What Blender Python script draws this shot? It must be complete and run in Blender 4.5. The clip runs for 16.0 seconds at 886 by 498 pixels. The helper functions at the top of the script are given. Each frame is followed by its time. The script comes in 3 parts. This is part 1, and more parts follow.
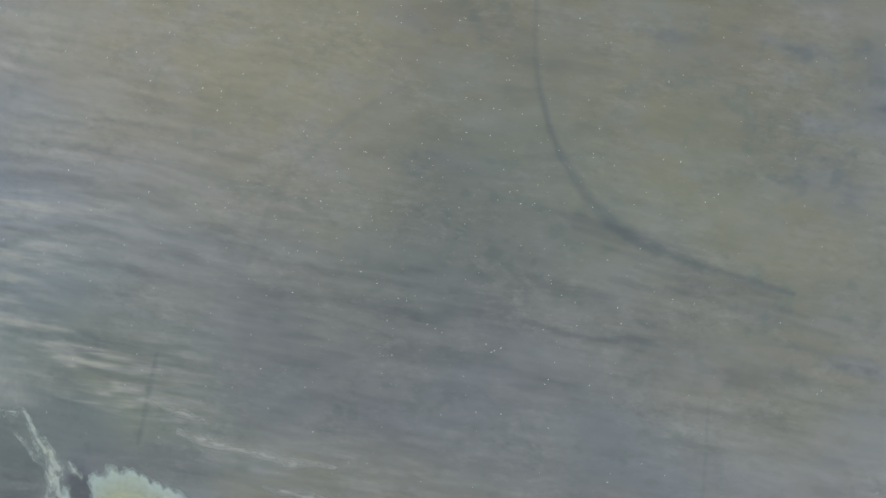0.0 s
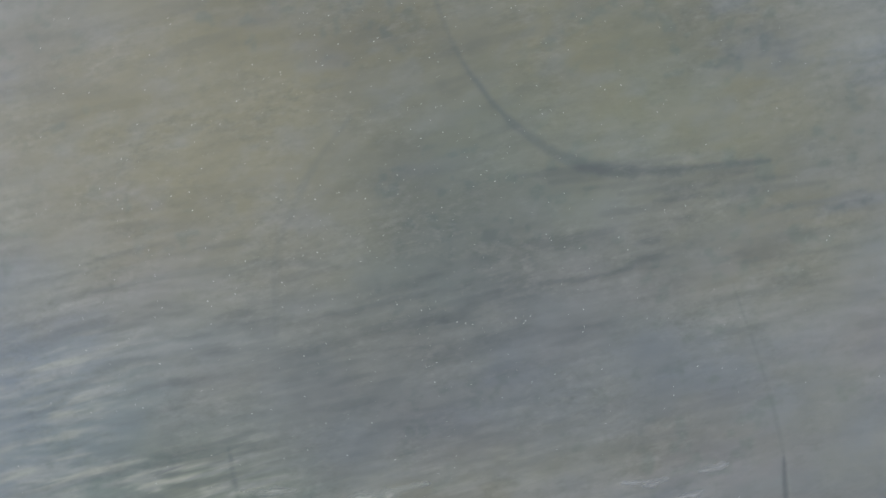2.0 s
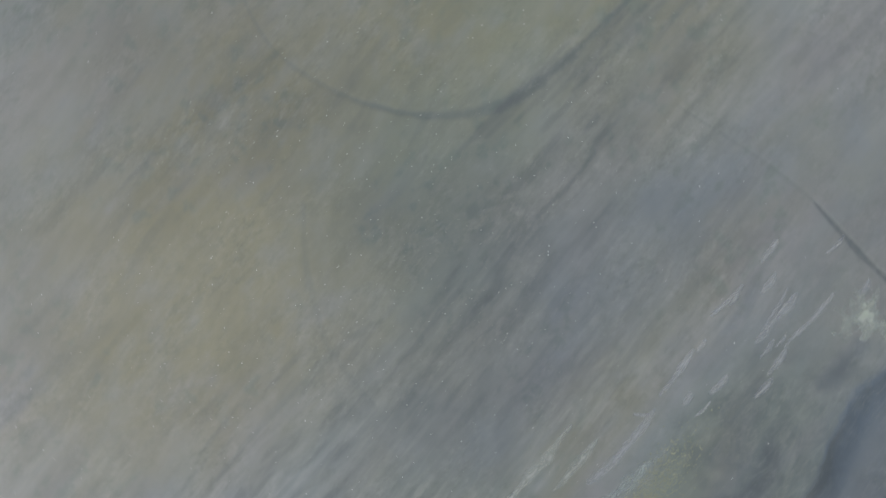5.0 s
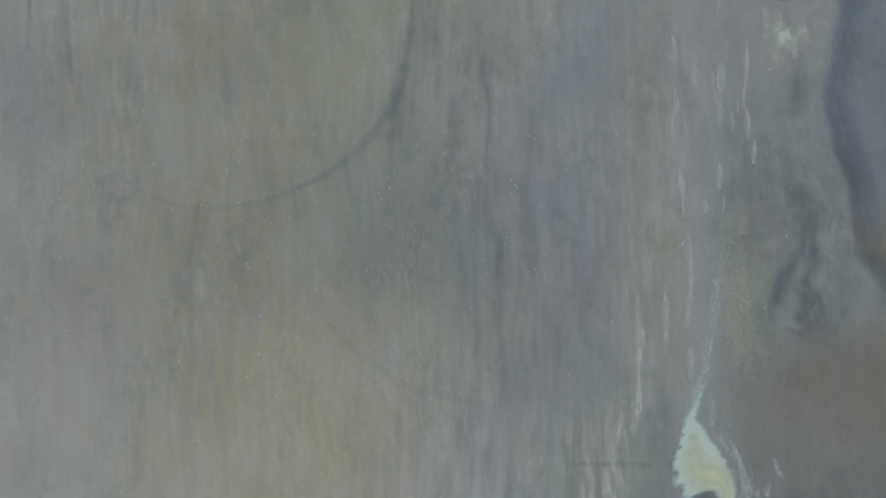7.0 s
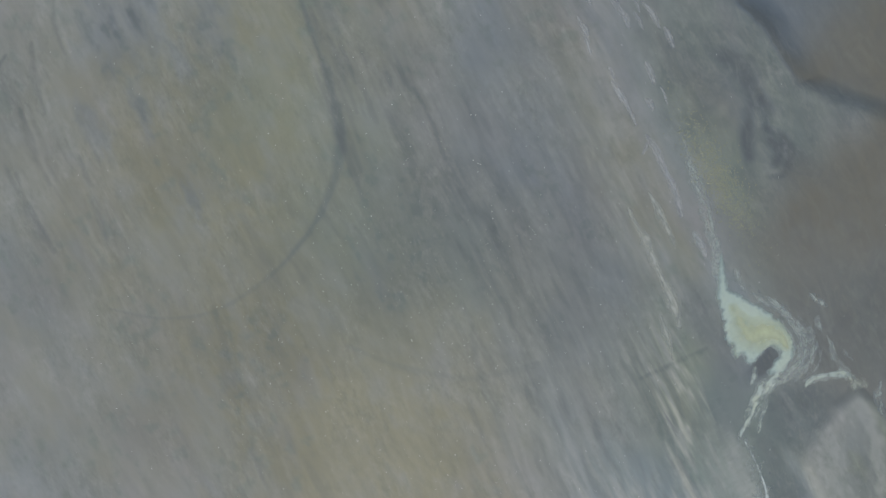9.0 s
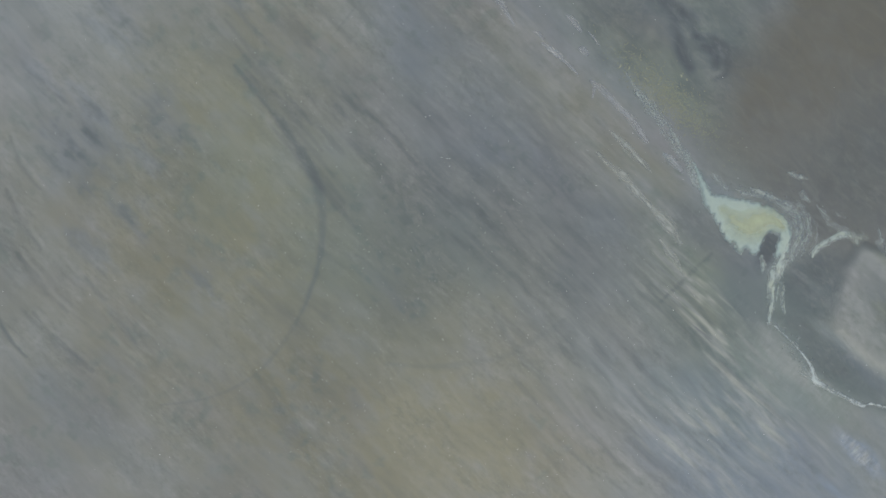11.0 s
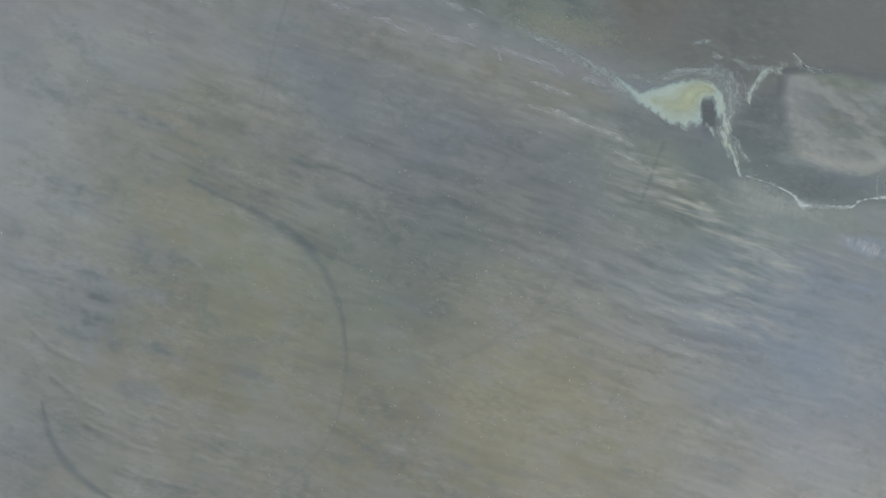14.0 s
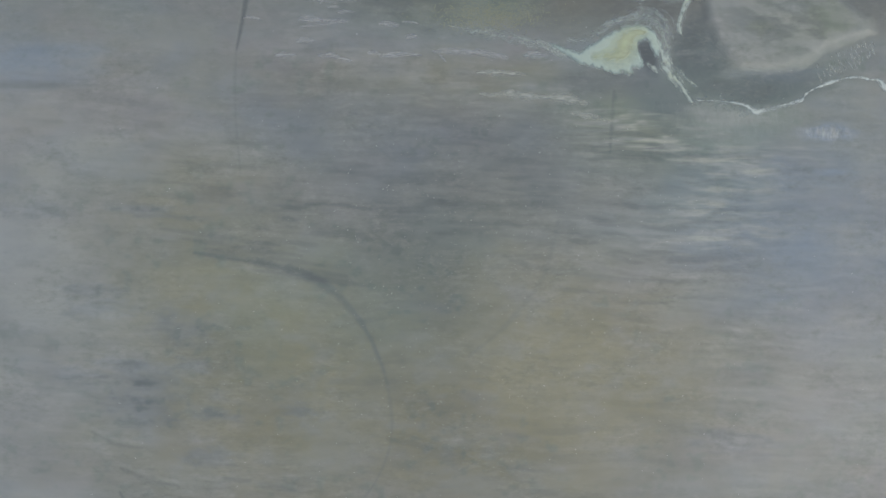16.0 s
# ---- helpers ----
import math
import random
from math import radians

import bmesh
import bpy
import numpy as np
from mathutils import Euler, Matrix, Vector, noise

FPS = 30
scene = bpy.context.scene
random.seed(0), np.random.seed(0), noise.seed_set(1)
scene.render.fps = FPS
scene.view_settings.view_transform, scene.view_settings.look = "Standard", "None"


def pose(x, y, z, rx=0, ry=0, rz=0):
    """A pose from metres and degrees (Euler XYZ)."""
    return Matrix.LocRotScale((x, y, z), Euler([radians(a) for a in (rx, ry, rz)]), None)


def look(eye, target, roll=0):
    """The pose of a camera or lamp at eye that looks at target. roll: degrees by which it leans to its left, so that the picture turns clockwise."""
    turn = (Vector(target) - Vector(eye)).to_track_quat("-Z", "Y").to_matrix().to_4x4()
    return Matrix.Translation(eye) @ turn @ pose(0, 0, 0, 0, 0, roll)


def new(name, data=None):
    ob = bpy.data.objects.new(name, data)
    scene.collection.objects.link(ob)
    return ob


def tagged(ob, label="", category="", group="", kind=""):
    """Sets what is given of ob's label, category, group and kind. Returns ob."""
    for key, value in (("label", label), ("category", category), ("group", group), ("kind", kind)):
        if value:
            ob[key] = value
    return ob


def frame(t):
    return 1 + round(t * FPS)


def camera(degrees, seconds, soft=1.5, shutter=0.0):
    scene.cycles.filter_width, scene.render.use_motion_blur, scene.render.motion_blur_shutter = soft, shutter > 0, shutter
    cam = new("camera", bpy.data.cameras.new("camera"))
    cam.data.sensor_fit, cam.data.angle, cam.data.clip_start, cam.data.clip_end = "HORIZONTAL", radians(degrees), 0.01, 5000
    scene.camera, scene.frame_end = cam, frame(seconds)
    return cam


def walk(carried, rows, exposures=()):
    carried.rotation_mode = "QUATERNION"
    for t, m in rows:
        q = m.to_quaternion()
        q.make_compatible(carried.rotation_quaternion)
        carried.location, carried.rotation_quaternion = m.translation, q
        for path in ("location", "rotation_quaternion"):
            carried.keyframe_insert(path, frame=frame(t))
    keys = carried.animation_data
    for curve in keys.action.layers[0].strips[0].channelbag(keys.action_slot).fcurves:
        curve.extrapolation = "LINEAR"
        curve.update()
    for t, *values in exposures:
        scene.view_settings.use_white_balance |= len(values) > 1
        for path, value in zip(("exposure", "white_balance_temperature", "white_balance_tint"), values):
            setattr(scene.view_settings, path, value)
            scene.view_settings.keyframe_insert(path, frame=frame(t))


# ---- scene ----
# A drone looks straight down on a drowned mud flat; it climbs and turns over one point.
cam = camera(69.0, 16.0, soft=1.35, shutter=0.5)
# seconds, east, north, height, turn to the left
PATH = [
    (0, -1.10, -0.02, 38.08, 188.18),
    (0.5, -1.14, -0.03, 38.42, 182.85),
    (1, -1.17, -0.03, 38.90, 176.90),
    (1.5, -1.15, -0.04, 39.31, 171.61),
    (2, -1.12, -0.07, 39.77, 165.54),
    (2.5, -1.07, -0.12, 40.19, 159.83),
    (3, -1.01, -0.20, 40.65, 153.59),
    (3.5, -0.98, -0.29, 41.10, 147.83),
    (4, -0.98, -0.32, 41.65, 141.70),
    (4.2, -0.95, -0.34, 41.88, 139.57),
    (6.3, -0.83, 0.16, 44.41, 100.15),
    (6.5, -0.81, 0.17, 44.64, 96.08),
    (7, -0.77, 0.20, 45.27, 86.85),
    (7.5, -0.72, 0.23, 45.89, 79.39),
    (8, -0.66, 0.26, 46.51, 72.70),
    (8.5, -0.61, 0.24, 47.12, 66.90),
    (9, -0.60, 0.20, 47.71, 61.69),
    (9.2, -0.63, 0.18, 47.91, 59.91),
    (11.3, -0.40, 0.11, 50.34, 39.88),
    (11.5, -0.37, 0.12, 50.60, 38.20),
    (12, -0.28, 0.13, 51.20, 34.30),
    (12.5, -0.22, 0.12, 51.77, 30.38),
    (13, -0.16, 0.12, 52.41, 25.55),
    (13.5, -0.08, 0.14, 53.04, 20.93),
    (14, -0.03, 0.15, 53.79, 16.37),
    (14.5, 0.02, 0.17, 54.52, 12.28),
    (15, 0.04, 0.14, 55.33, 7.99),
    (15.5, 0.02, 0.08, 56.14, 4.13),
    (16, 0.00, 0.00, 57.00, 0.00),
]
walk(cam, [(t, pose(x, y, z, 0, 0, turn)) for t, x, y, z, turn in PATH])

# ---- light: an even grey sky with a soft, weak sun ----
world = bpy.data.worlds.new("overcast_sky")
scene.world = world
world.use_nodes = True
wn, wl = world.node_tree.nodes, world.node_tree.links
sky = wn.new("ShaderNodeTexSky")
sky.sky_type, sky.sun_disc = "NISHITA", False
sky.dust_density, sky.air_density = 3.4, 1.0
sky.sun_elevation, sky.sun_rotation = radians(48), radians(123)
wl.new(sky.outputs["Color"], wn["Background"].inputs["Color"])
wn["Background"].inputs["Strength"].default_value = 0.12
lamp = bpy.data.lights.new("sun", "SUN")
lamp.energy, lamp.angle, lamp.color = 1.2, radians(40), (1.0, 0.98, 0.92)
sun = new("sun", lamp)
sun.matrix_world = look((0, 0, 37), (-28, 18, 0))
scene.view_settings.exposure = 0.20


# ---- fields over the plan, all in metres ----
def lattice(i, j, seed):
    h = (i.astype(np.int64) * 374761393 + j.astype(np.int64) * 668265263 + seed * 974634777) & 0xFFFFFFFF
    h = ((h ^ (h >> 13)) * 1274126177) & 0xFFFFFFFF
    return ((h ^ (h >> 16)) & 0xFFFF) / 65535.0


def grain(x, y, seed=0):
    """Smooth noise from 0 to 1 with a period of one."""
    i, j = np.floor(x), np.floor(y)
    u, v = x - i, y - j
    u, v = u * u * (3 - 2 * u), v * v * (3 - 2 * v)
    a = lattice(i, j, seed) * (1 - u) + lattice(i + 1, j, seed) * u
    b = lattice(i, j + 1, seed) * (1 - u) + lattice(i + 1, j + 1, seed) * u
    return a * (1 - v) + b * v


def fbm(x, y, seed=0, octaves=4, gain=0.5):
    total, weight, amount = 0, 0, 1
    for n in range(octaves):
        total = total + amount * grain(x * 2 ** n, y * 2 ** n, seed + 17 * n)
        weight += amount
        amount *= gain
    return total / weight


def ramp(v, low, high):
    s = np.clip((v - low) / (high - low), 0, 1)
    return s * s * (3 - 2 * s)


def blob(x, y, cx, cy, rx, ry, turn=0.0, ragged=0.35, seed=3, edge=0.5):
    """1 inside an uneven oval, falling to 0 across its edge."""
    c, s = math.cos(radians(turn)), math.sin(radians(turn))
    u, v = (c * (x - cx) + s * (y - cy)) / rx, (-s * (x - cx) + c * (y - cy)) / ry
    r = np.sqrt(u * u + v * v)
    near = r < 1 + edge + ragged
    r[near] += ragged * (fbm(u[near] * 1.7 + 40, v[near] * 1.7 + 9, seed) - 0.5) * 2
    return np.where(near, 1 - ramp(r, 1 - edge, 1 + edge), 0.0)


def beside(x, y, points):
    """The way along a line and the distance to its side, in metres, for every place."""
    line = smooth_line(points)
    best, along, across, gone = np.full(x.shape, 1e9), np.zeros(x.shape), np.zeros(x.shape), 0.0
    for (ax, ay, _), (bx, by, _) in zip(line[:-1], line[1:]):
        ex, ey = bx - ax, by - ay
        size = max(math.hypot(ex, ey), 1e-6)
        s = np.clip(((x - ax) * ex + (y - ay) * ey) / size ** 2, 0, 1)
        d = np.hypot(x - ax - s * ex, y - ay - s * ey)
        nearer = d < best
        best = np.where(nearer, d, best)
        along = np.where(nearer, gone + s * size, along)
        across = np.where(nearer, d * np.sign(ex * (y - ay) - ey * (x - ax)), across)
        gone += size
    return along, across


def smooth_line(points, steps=8):
    """A rounded line through points of (east, north, half width)."""
    p = np.array([points[0], *points, points[-1]], float)
    out = []
    for k in range(1, len(p) - 2):
        for n in range(steps):
            s = n / steps
            out.append(0.5 * (2 * p[k] + (p[k + 1] - p[k - 1]) * s + (2 * p[k - 1] - 5 * p[k] + 4 * p[k + 1] - p[k + 2]) * s * s + (3 * p[k] - p[k - 1] - 3 * p[k + 1] + p[k + 2]) * s ** 3))
    out.append(p[-1])
    return np.array(out)


def stroke(x, y, points, reach=2.0):
    """How deep a place lies inside a line of changing width: 1 on the line, 0 at its edge, minus beyond it."""
    line = smooth_line(points)
    best = np.full(x.shape, -9.0)
    big = reach + line[:, 2].max() * 3
    near = (x > line[:, 0].min() - big) & (x < line[:, 0].max() + big) & (y > line[:, 1].min() - big) & (y < line[:, 1].max() + big)
    xs, ys = x[near], y[near]
    found = np.full(xs.shape, -9.0)
    for (ax, ay, aw), (bx, by, bw) in zip(line[:-1], line[1:]):
        ex, ey = bx - ax, by - ay
        s = np.clip(((xs - ax) * ex + (ys - ay) * ey) / max(ex * ex + ey * ey, 1e-9), 0, 1)
        width = np.maximum(aw + (bw - aw) * s, 0.02)
        found = np.maximum(found, 1 - np.hypot(xs - ax - s * ex, ys - ay - s * ey) / width)
    best[near] = found
    return best


def outline(x, y, corners, reach=4.0):
    """Metres inside a closed outline; minus outside it, no less than the reach."""
    p = np.array(corners, float)
    out = np.full(x.shape, -reach)
    near = (x > p[:, 0].min() - reach) & (x < p[:, 0].max() + reach) & (y > p[:, 1].min() - reach) & (y < p[:, 1].max() + reach)
    xs, ys = x[near], y[near]
    best, inside = np.full(xs.shape, reach), np.zeros(xs.shape, bool)
    for (ax, ay), (bx, by) in zip(p, np.roll(p, -1, 0)):
        ex, ey = bx - ax, by - ay
        s = np.clip(((xs - ax) * ex + (ys - ay) * ey) / (ex * ex + ey * ey), 0, 1)
        best = np.minimum(best, np.hypot(xs - ax - s * ex, ys - ay - s * ey))
        if ey:
            inside ^= ((ay > ys) != (by > ys)) & (xs < ax + (ys - ay) / ey * ex)
    out[near] = np.where(inside, best, -best)
    return out


# The winding drain, the fainter ruts and the furrows
DRAIN = [(-22, -0.3, 0.08), (-20, -0.6, 0.16), (-17.2, -1.0, 0.26), (-14.2, -1.7, 0.34), (-11.4, -2.6, 0.30), (-8.8, -4.6, 0.2), (-6.7, -7.4, 0.16), (-5.2, -11, 0.16), (-4.6, -14.4, 0.14), (-4.7, -17.5, 0.11), (-6.1, -20.8, 0.08), (-8.4, -23.6, 0.05)]
FAR_DRAIN = [(-28.6, -21.5, 0.1), (-27.4, -23.7, 0.25), (-25.4, -25.7, 0.3), (-23.2, -26.9, 0.24), (-20.6, -27.7, 0.12), (-18.6, -27.9, 0.05)]
RUT = [(2.4, -9.4, 0.15), (5.4, -6.9, 0.2), (7.6, -4.3, 0.2), (9.1, -1.9, 0.2), (10.2, 2.5, 0.12)]
RUT_WEST = [(21, -2.9, 0.1), (15.6, -2.7, 0.18), (12.2, -2.2, 0.2), (8.7, -1.7, 0.2), (5.9, -0.9, 0.15)]
FAINT_FURROW = [(-17.9, 6.5, 0.06), (-18.4, 13, 0.09), (-18.3, 18, 0.1)]
FURROW = [(-18.3, 17.6, 0.05), (-18.1, 18.6, 0.10), (-17.5, 21.8, 0.13), (-17.0, 25.2, 0.12)]
SHORT_FURROW = [(14.75, 8.6, 0.09), (14.9, 11, 0.15), (15.1, 13.9, 0.11)]
BANK = [(-45, 32.5, 1), (-24, 30.3, 1), (-14.5, 28.3, 1), (-10, 27.3, 1), (-6.5, 27.9, 1), (-3, 28.9, 1), (1.2, 29.0, 1), (3.4, 30.6, 1), (8, 35, 1), (14, 45, 1)]
SCARPS = [[(-28.5, -19.4, 0.12), (-26, -20.4, 0.3), (-23.4, -21.0, 0.12)], [(-24.6, -22.4, 0.12), (-22, -23.0, 0.32), (-18.6, -23.2, 0.12)], [(-19.5, -20.2, 0.12), (-16.5, -20.8, 0.3), (-13, -21.4, 0.12)], [(-20.5, -25.0, 0.12), (-17.4, -25.4, 0.26), (-14, -25.2, 0.1)], [(-31, -16.2, 0.1), (-29, -17.2, 0.26), (-26.6, -17.6, 0.1)]]
MOUND = [(23.2, 22.2), (23.5, 20.2), (24.4, 18.2), (25.3, 17.1), (26.4, 16.4), (28, 16.1), (29.8, 16.0), (31.4, 16.3), (32.8, 17.0), (33.8, 17.7), (35.6, 18.3), (38.2, 19.2), (37.6, 20.4), (36.0, 21.5), (34, 22.9), (30.8, 23.9), (27.4, 23.7), (24.9, 23.1)]


def bank_north(x):
    b = np.array(BANK)
    return np.interp(x, b[:, 0], b[:, 1])


# fields of pale ribs and of dark streaks: east, north, half length, half width, how strong
RIB_FIELDS = [(16.2, 10.2, 4.8, 2.4, 1.0), (21, 9.3, 5, 2.4, 0.55), (25.5, 4.6, 4.5, 4.2, 0.72), (22, 1.5, 5, 3, 0.4), (30, 8.6, 4, 2.2, 0.35), (2, 13.4, 11, 2.2, 0.30), (-10, 19.2, 6, 3.0, 0.30), (11, 3.5, 7, 4, 0.22), (-17, -21, 7, 2.6, 0.30), (-33, -15, 6, 5, 0.2), (28, -12, 5, 6, 0.18)]
STREAK_FIELDS = [(-15, 0.8, 8, 3.0, 0.5), (-8, 4.0, 9, 3.2, 0.45), (3, 6.5, 10, 5, 0.3), (16, -1.5, 9, 4.2, 0.75), (20, 6, 8, 4, 0.4), (-22, 7, 8, 4, 0.4), (-19, -26, 9, 3, 0.5), (4, -20, 11, 4, 0.4), (-30, -9, 6, 8, 0.25), (20, -13, 8, 5, 0.25), (-5, -10, 7, 6, 0.2), (-30, 12, 7, 4, 0.3), (-2, 14.2, 12, 3, 0.35)]
CLAY_PATCHES = [(-23.2, -7.2, 2.0, 1.0), (-26.4, -12, 2.0, 1.1), (-22.2, -10.4, 1.5, 0.5), (-28.4, -10, 1.5, 0.4), (-30.8, -5.2, 1.8, 0.6), (-12.6, -14.4, 1.0, 0.4), (-20.7, -18.3, 1.5, 0.6), (-26.5, -14.4, 2.0, 0.7), (-33, -11, 2.2, 0.6), (-31, -3.6, 1.6, 0.4), (-36, 3.4, 2, 0.5), (-26.6, 3.4, 2.2, 0.4), (-20, -14.6, 1.2, 0.4), (26, -17, 2.6, 0.8)]


def survey(x, y):
    """Height and the share of each sediment at every place of the flat, some sheen, glint and shade painted in."""
    wx, wy = fbm(x / 9, y / 9, 5) - 0.5, fbm(x / 9 + 31, y / 9, 6) - 0.5
    slope = y + 0.05 * x + 2.0 * wy                       # the streaks run nearly east to west
    silk = fbm(x / 4.2 + 2 * wx, slope / 0.55, 11, 2, 0.45)
    thread = fbm(x / 2.4 + 2 * wx, slope / 0.30, 21, 2, 0.4)
    mottle = fbm(x / 2.2 + wx, y / 1.3, 31, 4, 0.5)
    cloud = fbm(x / 7, y / 4.5, 33, 3)
    spots = fbm(x / 0.9 + wx, y / 0.7, 32, 3, 0.5)
    pale, dark, blue, ochre, green, ribbed, ticked, swirl = (np.zeros(x.shape) for _ in range(8))
    south = 1 - ramp(y + 2.5 * wx, 17.2, 21.5)
    # soft mottling everywhere and drawn-out streaks in drifts
    drift = sum(much * blob(x, y, cx, cy, rx, ry, -3, 0.5, 25 + k, 0.7) for k, (cx, cy, rx, ry, much) in enumerate(STREAK_FIELDS))
    dark = dark + (0.10 * ramp(mottle, 0.5, 0.75) + 0.12 * ramp(cloud, 0.46, 0.72) + 0.05 * ramp(silk, 0.54, 0.78)) * south
    pale = pale + (0.05 * ramp(1 - mottle, 0.52, 0.76) + 0.06 * ramp(1 - cloud, 0.5, 0.7) + 0.04 * ramp(1 - silk, 0.56, 0.8)) * south
    dark = dark + drift * (0.34 * ramp(silk, 0.54, 0.76) + 0.16 * ramp(thread, 0.56, 0.78)) * south
    pale = pale + drift * 0.10 * ramp(1 - silk, 0.56, 0.78) * south
    smudge = ramp(spots, 0.58, 0.78) * ramp(cloud, 0.4, 0.6) * south
    dark, green = dark + 0.13 * smudge, green + 0.3 * smudge
    ochre = ochre + 0.16 * ramp(fbm(x / 4.5 + 7, y / 2.8, 34, 3), 0.48, 0.68) * south
    # fields of bright ribs
    ribs = fbm(x / 2.4 + 2 * wx, (slope + 0.02 * x) / 0.36, 41, 3, 0.45)
    z_ribs = 0.0
    for cx, cy, rx, ry, much in RIB_FIELDS:
        here = blob(x, y, cx, cy, rx, ry, -4, 0.5, 43, 0.6)
        pale = pale + 0.40 * much * here * ramp(ribs, 0.46, 0.72)
        dark = dark + 0.14 * much * here * ramp(1 - ribs, 0.52, 0.72)
        z_ribs = z_ribs + 0.03 * much * here * ribs
        ribbed = ribbed + 0.62 * much * here * (0.3 + 0.7 * ramp(ribs, 0.42, 0.62))
    # large tints
    for cx, cy, rx, ry, much, seed in ((-3, -14, 32, 15, 0.46, 41), (17, -12, 10, 6, 0.26, 51), (8, -16, 10, 6, 0.22, 52), (3, -9, 11, 10, 0.5, 53), (-11, -9, 9, 7, 0.22, 54), (-20, -14, 11, 10, 0.26, 56), (-26, 0, 8, 8, 0.25, 59), (1, 14.4, 11, 2.4, 0.5, 57), (-20, 1, 9, 6, 0.25, 58), (16.5, 10.4, 5, 2.4, 0.85, 50), (-17, 7, 8, 3, 0.2, 36)):
        ochre = ochre + much * (0.3 + 1.1 * mottle) * blob(x, y, cx, cy, rx, ry, 0, 0.5, seed, 0.8)
    for cx, cy, rx, ry, much, seed in ((-12, -4, 10, 8, 0.3, 55), (-27, 0, 9, 9, 0.1, 49), (-1, -4, 7, 6, 0.25, 59), (15.5, 13.4, 4.5, 1.6, 0.15, 48), (25, 11, 5, 2, 0.6, 44), (26, 13, 13, 6, 0.35, 41), (17, 10.5, 6, 3, 0.3, 43), (17, 4, 12, 6, 0.2, 40), (25, 4.6, 4.5, 4, 0.3, 40)):
        green = green + much * blob(x, y, cx, cy, rx, ry, 0, 0.5, seed, 0.8)
    # the small patch near (34, 10) is a glint on the water, painted blue
    for cx, cy, rx, ry, much, seed in ((35, 2, 9, 8, 0.36, 66), (30, -3, 7, 5, 0.2, 67), (-37, 16.6, 6, 1.7, 0.6, 57), (-38, -8, 9, 14, 0.2, 58), (24, 4, 9, 5, 0.34, 59), (-4, 10, 14, 4, 0.18, 60), (-3, 18.6, 12, 1.6, 0.1, 42), (34, 10.3, 1.9, 0.6, 0.9, 47), (34.5, 6.8, 1.2, 0.3, 0.4, 65), (11.5, 17, 2.5, 1.5, 0.2, 68)):
        blue = blue + much * (0.6 + 0.8 * mottle) * blob(x, y, cx, cy, rx, ry, 0, 0.5, seed, 0.8)
    for cx, cy, rx, ry, much, seed in ((-1, 3, 12, 6, 0.30, 61), (10, 8, 11, 4, 0.24, 62), (-2, -7, 6, 9, 0.22, 63), (-4, 12.6, 9, 3, 0.14, 46), (25, 7, 6, 4, 0.08, 39), (-37, 14.5, 5, 0.35, 0.35, 35), (-8, -17, 22, 9, 0.11, 36), (13.5, 14.6, 3.4, 1.0, 0.25, 38)):
        dark = dark + much * (0.7 + 0.6 * spots) * blob(x, y, cx, cy, rx, ry, 0, 0.5, seed, 0.85)
    # sky sheen at the south-east and west margins, and the wave glint, painted pale
    for cx, cy, rx, ry, much, seed in ((37, -13, 9, 8, 0.12, 63), (-37, -4, 8, 16, 0.26, 64), (24.5, 11.4, 4.6, 1.9, 0.36, 69), (34, 10.3, 1.7, 0.45, 0.35, 47)):
        pale = pale + much * blob(x, y, cx, cy, rx, ry, 0, 0.45, seed, 0.9)
    # scours of blue clay, made of small dark streaks
    for cx, cy, rx, ry in CLAY_PATCHES:
        patch = blob(x, y, cx, cy, 1.2 * rx, 1.2 * ry, -5, 1.1, int(cx * 7 + 300), 0.9)
        blue, dark = blue + 0.13 * patch, dark + patch * (0.06 + 0.26 * ramp(spots * 0.6 + thread * 0.4, 0.42, 0.66))
        ochre = ochre * (1 - 0.5 * patch)
    # drains and furrows
    z = z_ribs + 0.03 * (silk - 0.5) + 0.015 * (thread - 0.5) + 0.04 * (mottle - 0.5)
    wob = 0.9 * (fbm(x / 0.8, y / 0.8, 71) - 0.5) + 0.9 * (fbm(x / 3, y / 3, 72) - 0.5)
    for line, much in ((DRAIN, 0.42), (FAR_DRAIN, 0.58), (FAINT_FURROW, 0.16), (RUT, 0.15), (RUT_WEST, 0.18), (FURROW, 0.56), (SHORT_FURROW, 0.34)):
        deep = ramp(stroke(x, y, line) + wob * (0.3 if much > 0.6 else 1.4), -1.1, 0.9) * much
        if line is DRAIN:
            deep = deep * (1 - 0.52 * ramp(-y, 8, 16))
        dark, z = dark * (1 - deep) + deep, z - 0.07 * deep
        pale, ochre = pale * (1 - deep), ochre * (1 - 0.6 * deep)
        green = green + 0.3 * deep
    for scarp in SCARPS:                                  # small ragged steps in the south-west, relief shading painted in: pale above and dark below
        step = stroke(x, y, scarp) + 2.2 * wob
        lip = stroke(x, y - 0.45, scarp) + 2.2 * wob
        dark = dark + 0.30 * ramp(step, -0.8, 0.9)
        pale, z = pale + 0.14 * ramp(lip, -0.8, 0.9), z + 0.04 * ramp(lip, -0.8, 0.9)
    for k in range(5):                                    # the drain's head splits into parallel streaks
        rill = ramp(stroke(x, y, [(-25 + 2 * k, 1.6 - 0.9 * k + 0.2, 0.1), (-20 + 2 * k, 1.1 - 0.9 * k, 0.26), (-14.5 + 2 * k, 0.3 - 0.9 * k, 0.12)]) + wob, -0.8, 0.8)
        dark = dark + 0.22 * rill
    # dark silt below the scum, chopped ripples, and the wave glint painted as pale ticks
    ticks = fbm(x / 0.34 + 0.35 * y, y / 0.95, 73, 3)
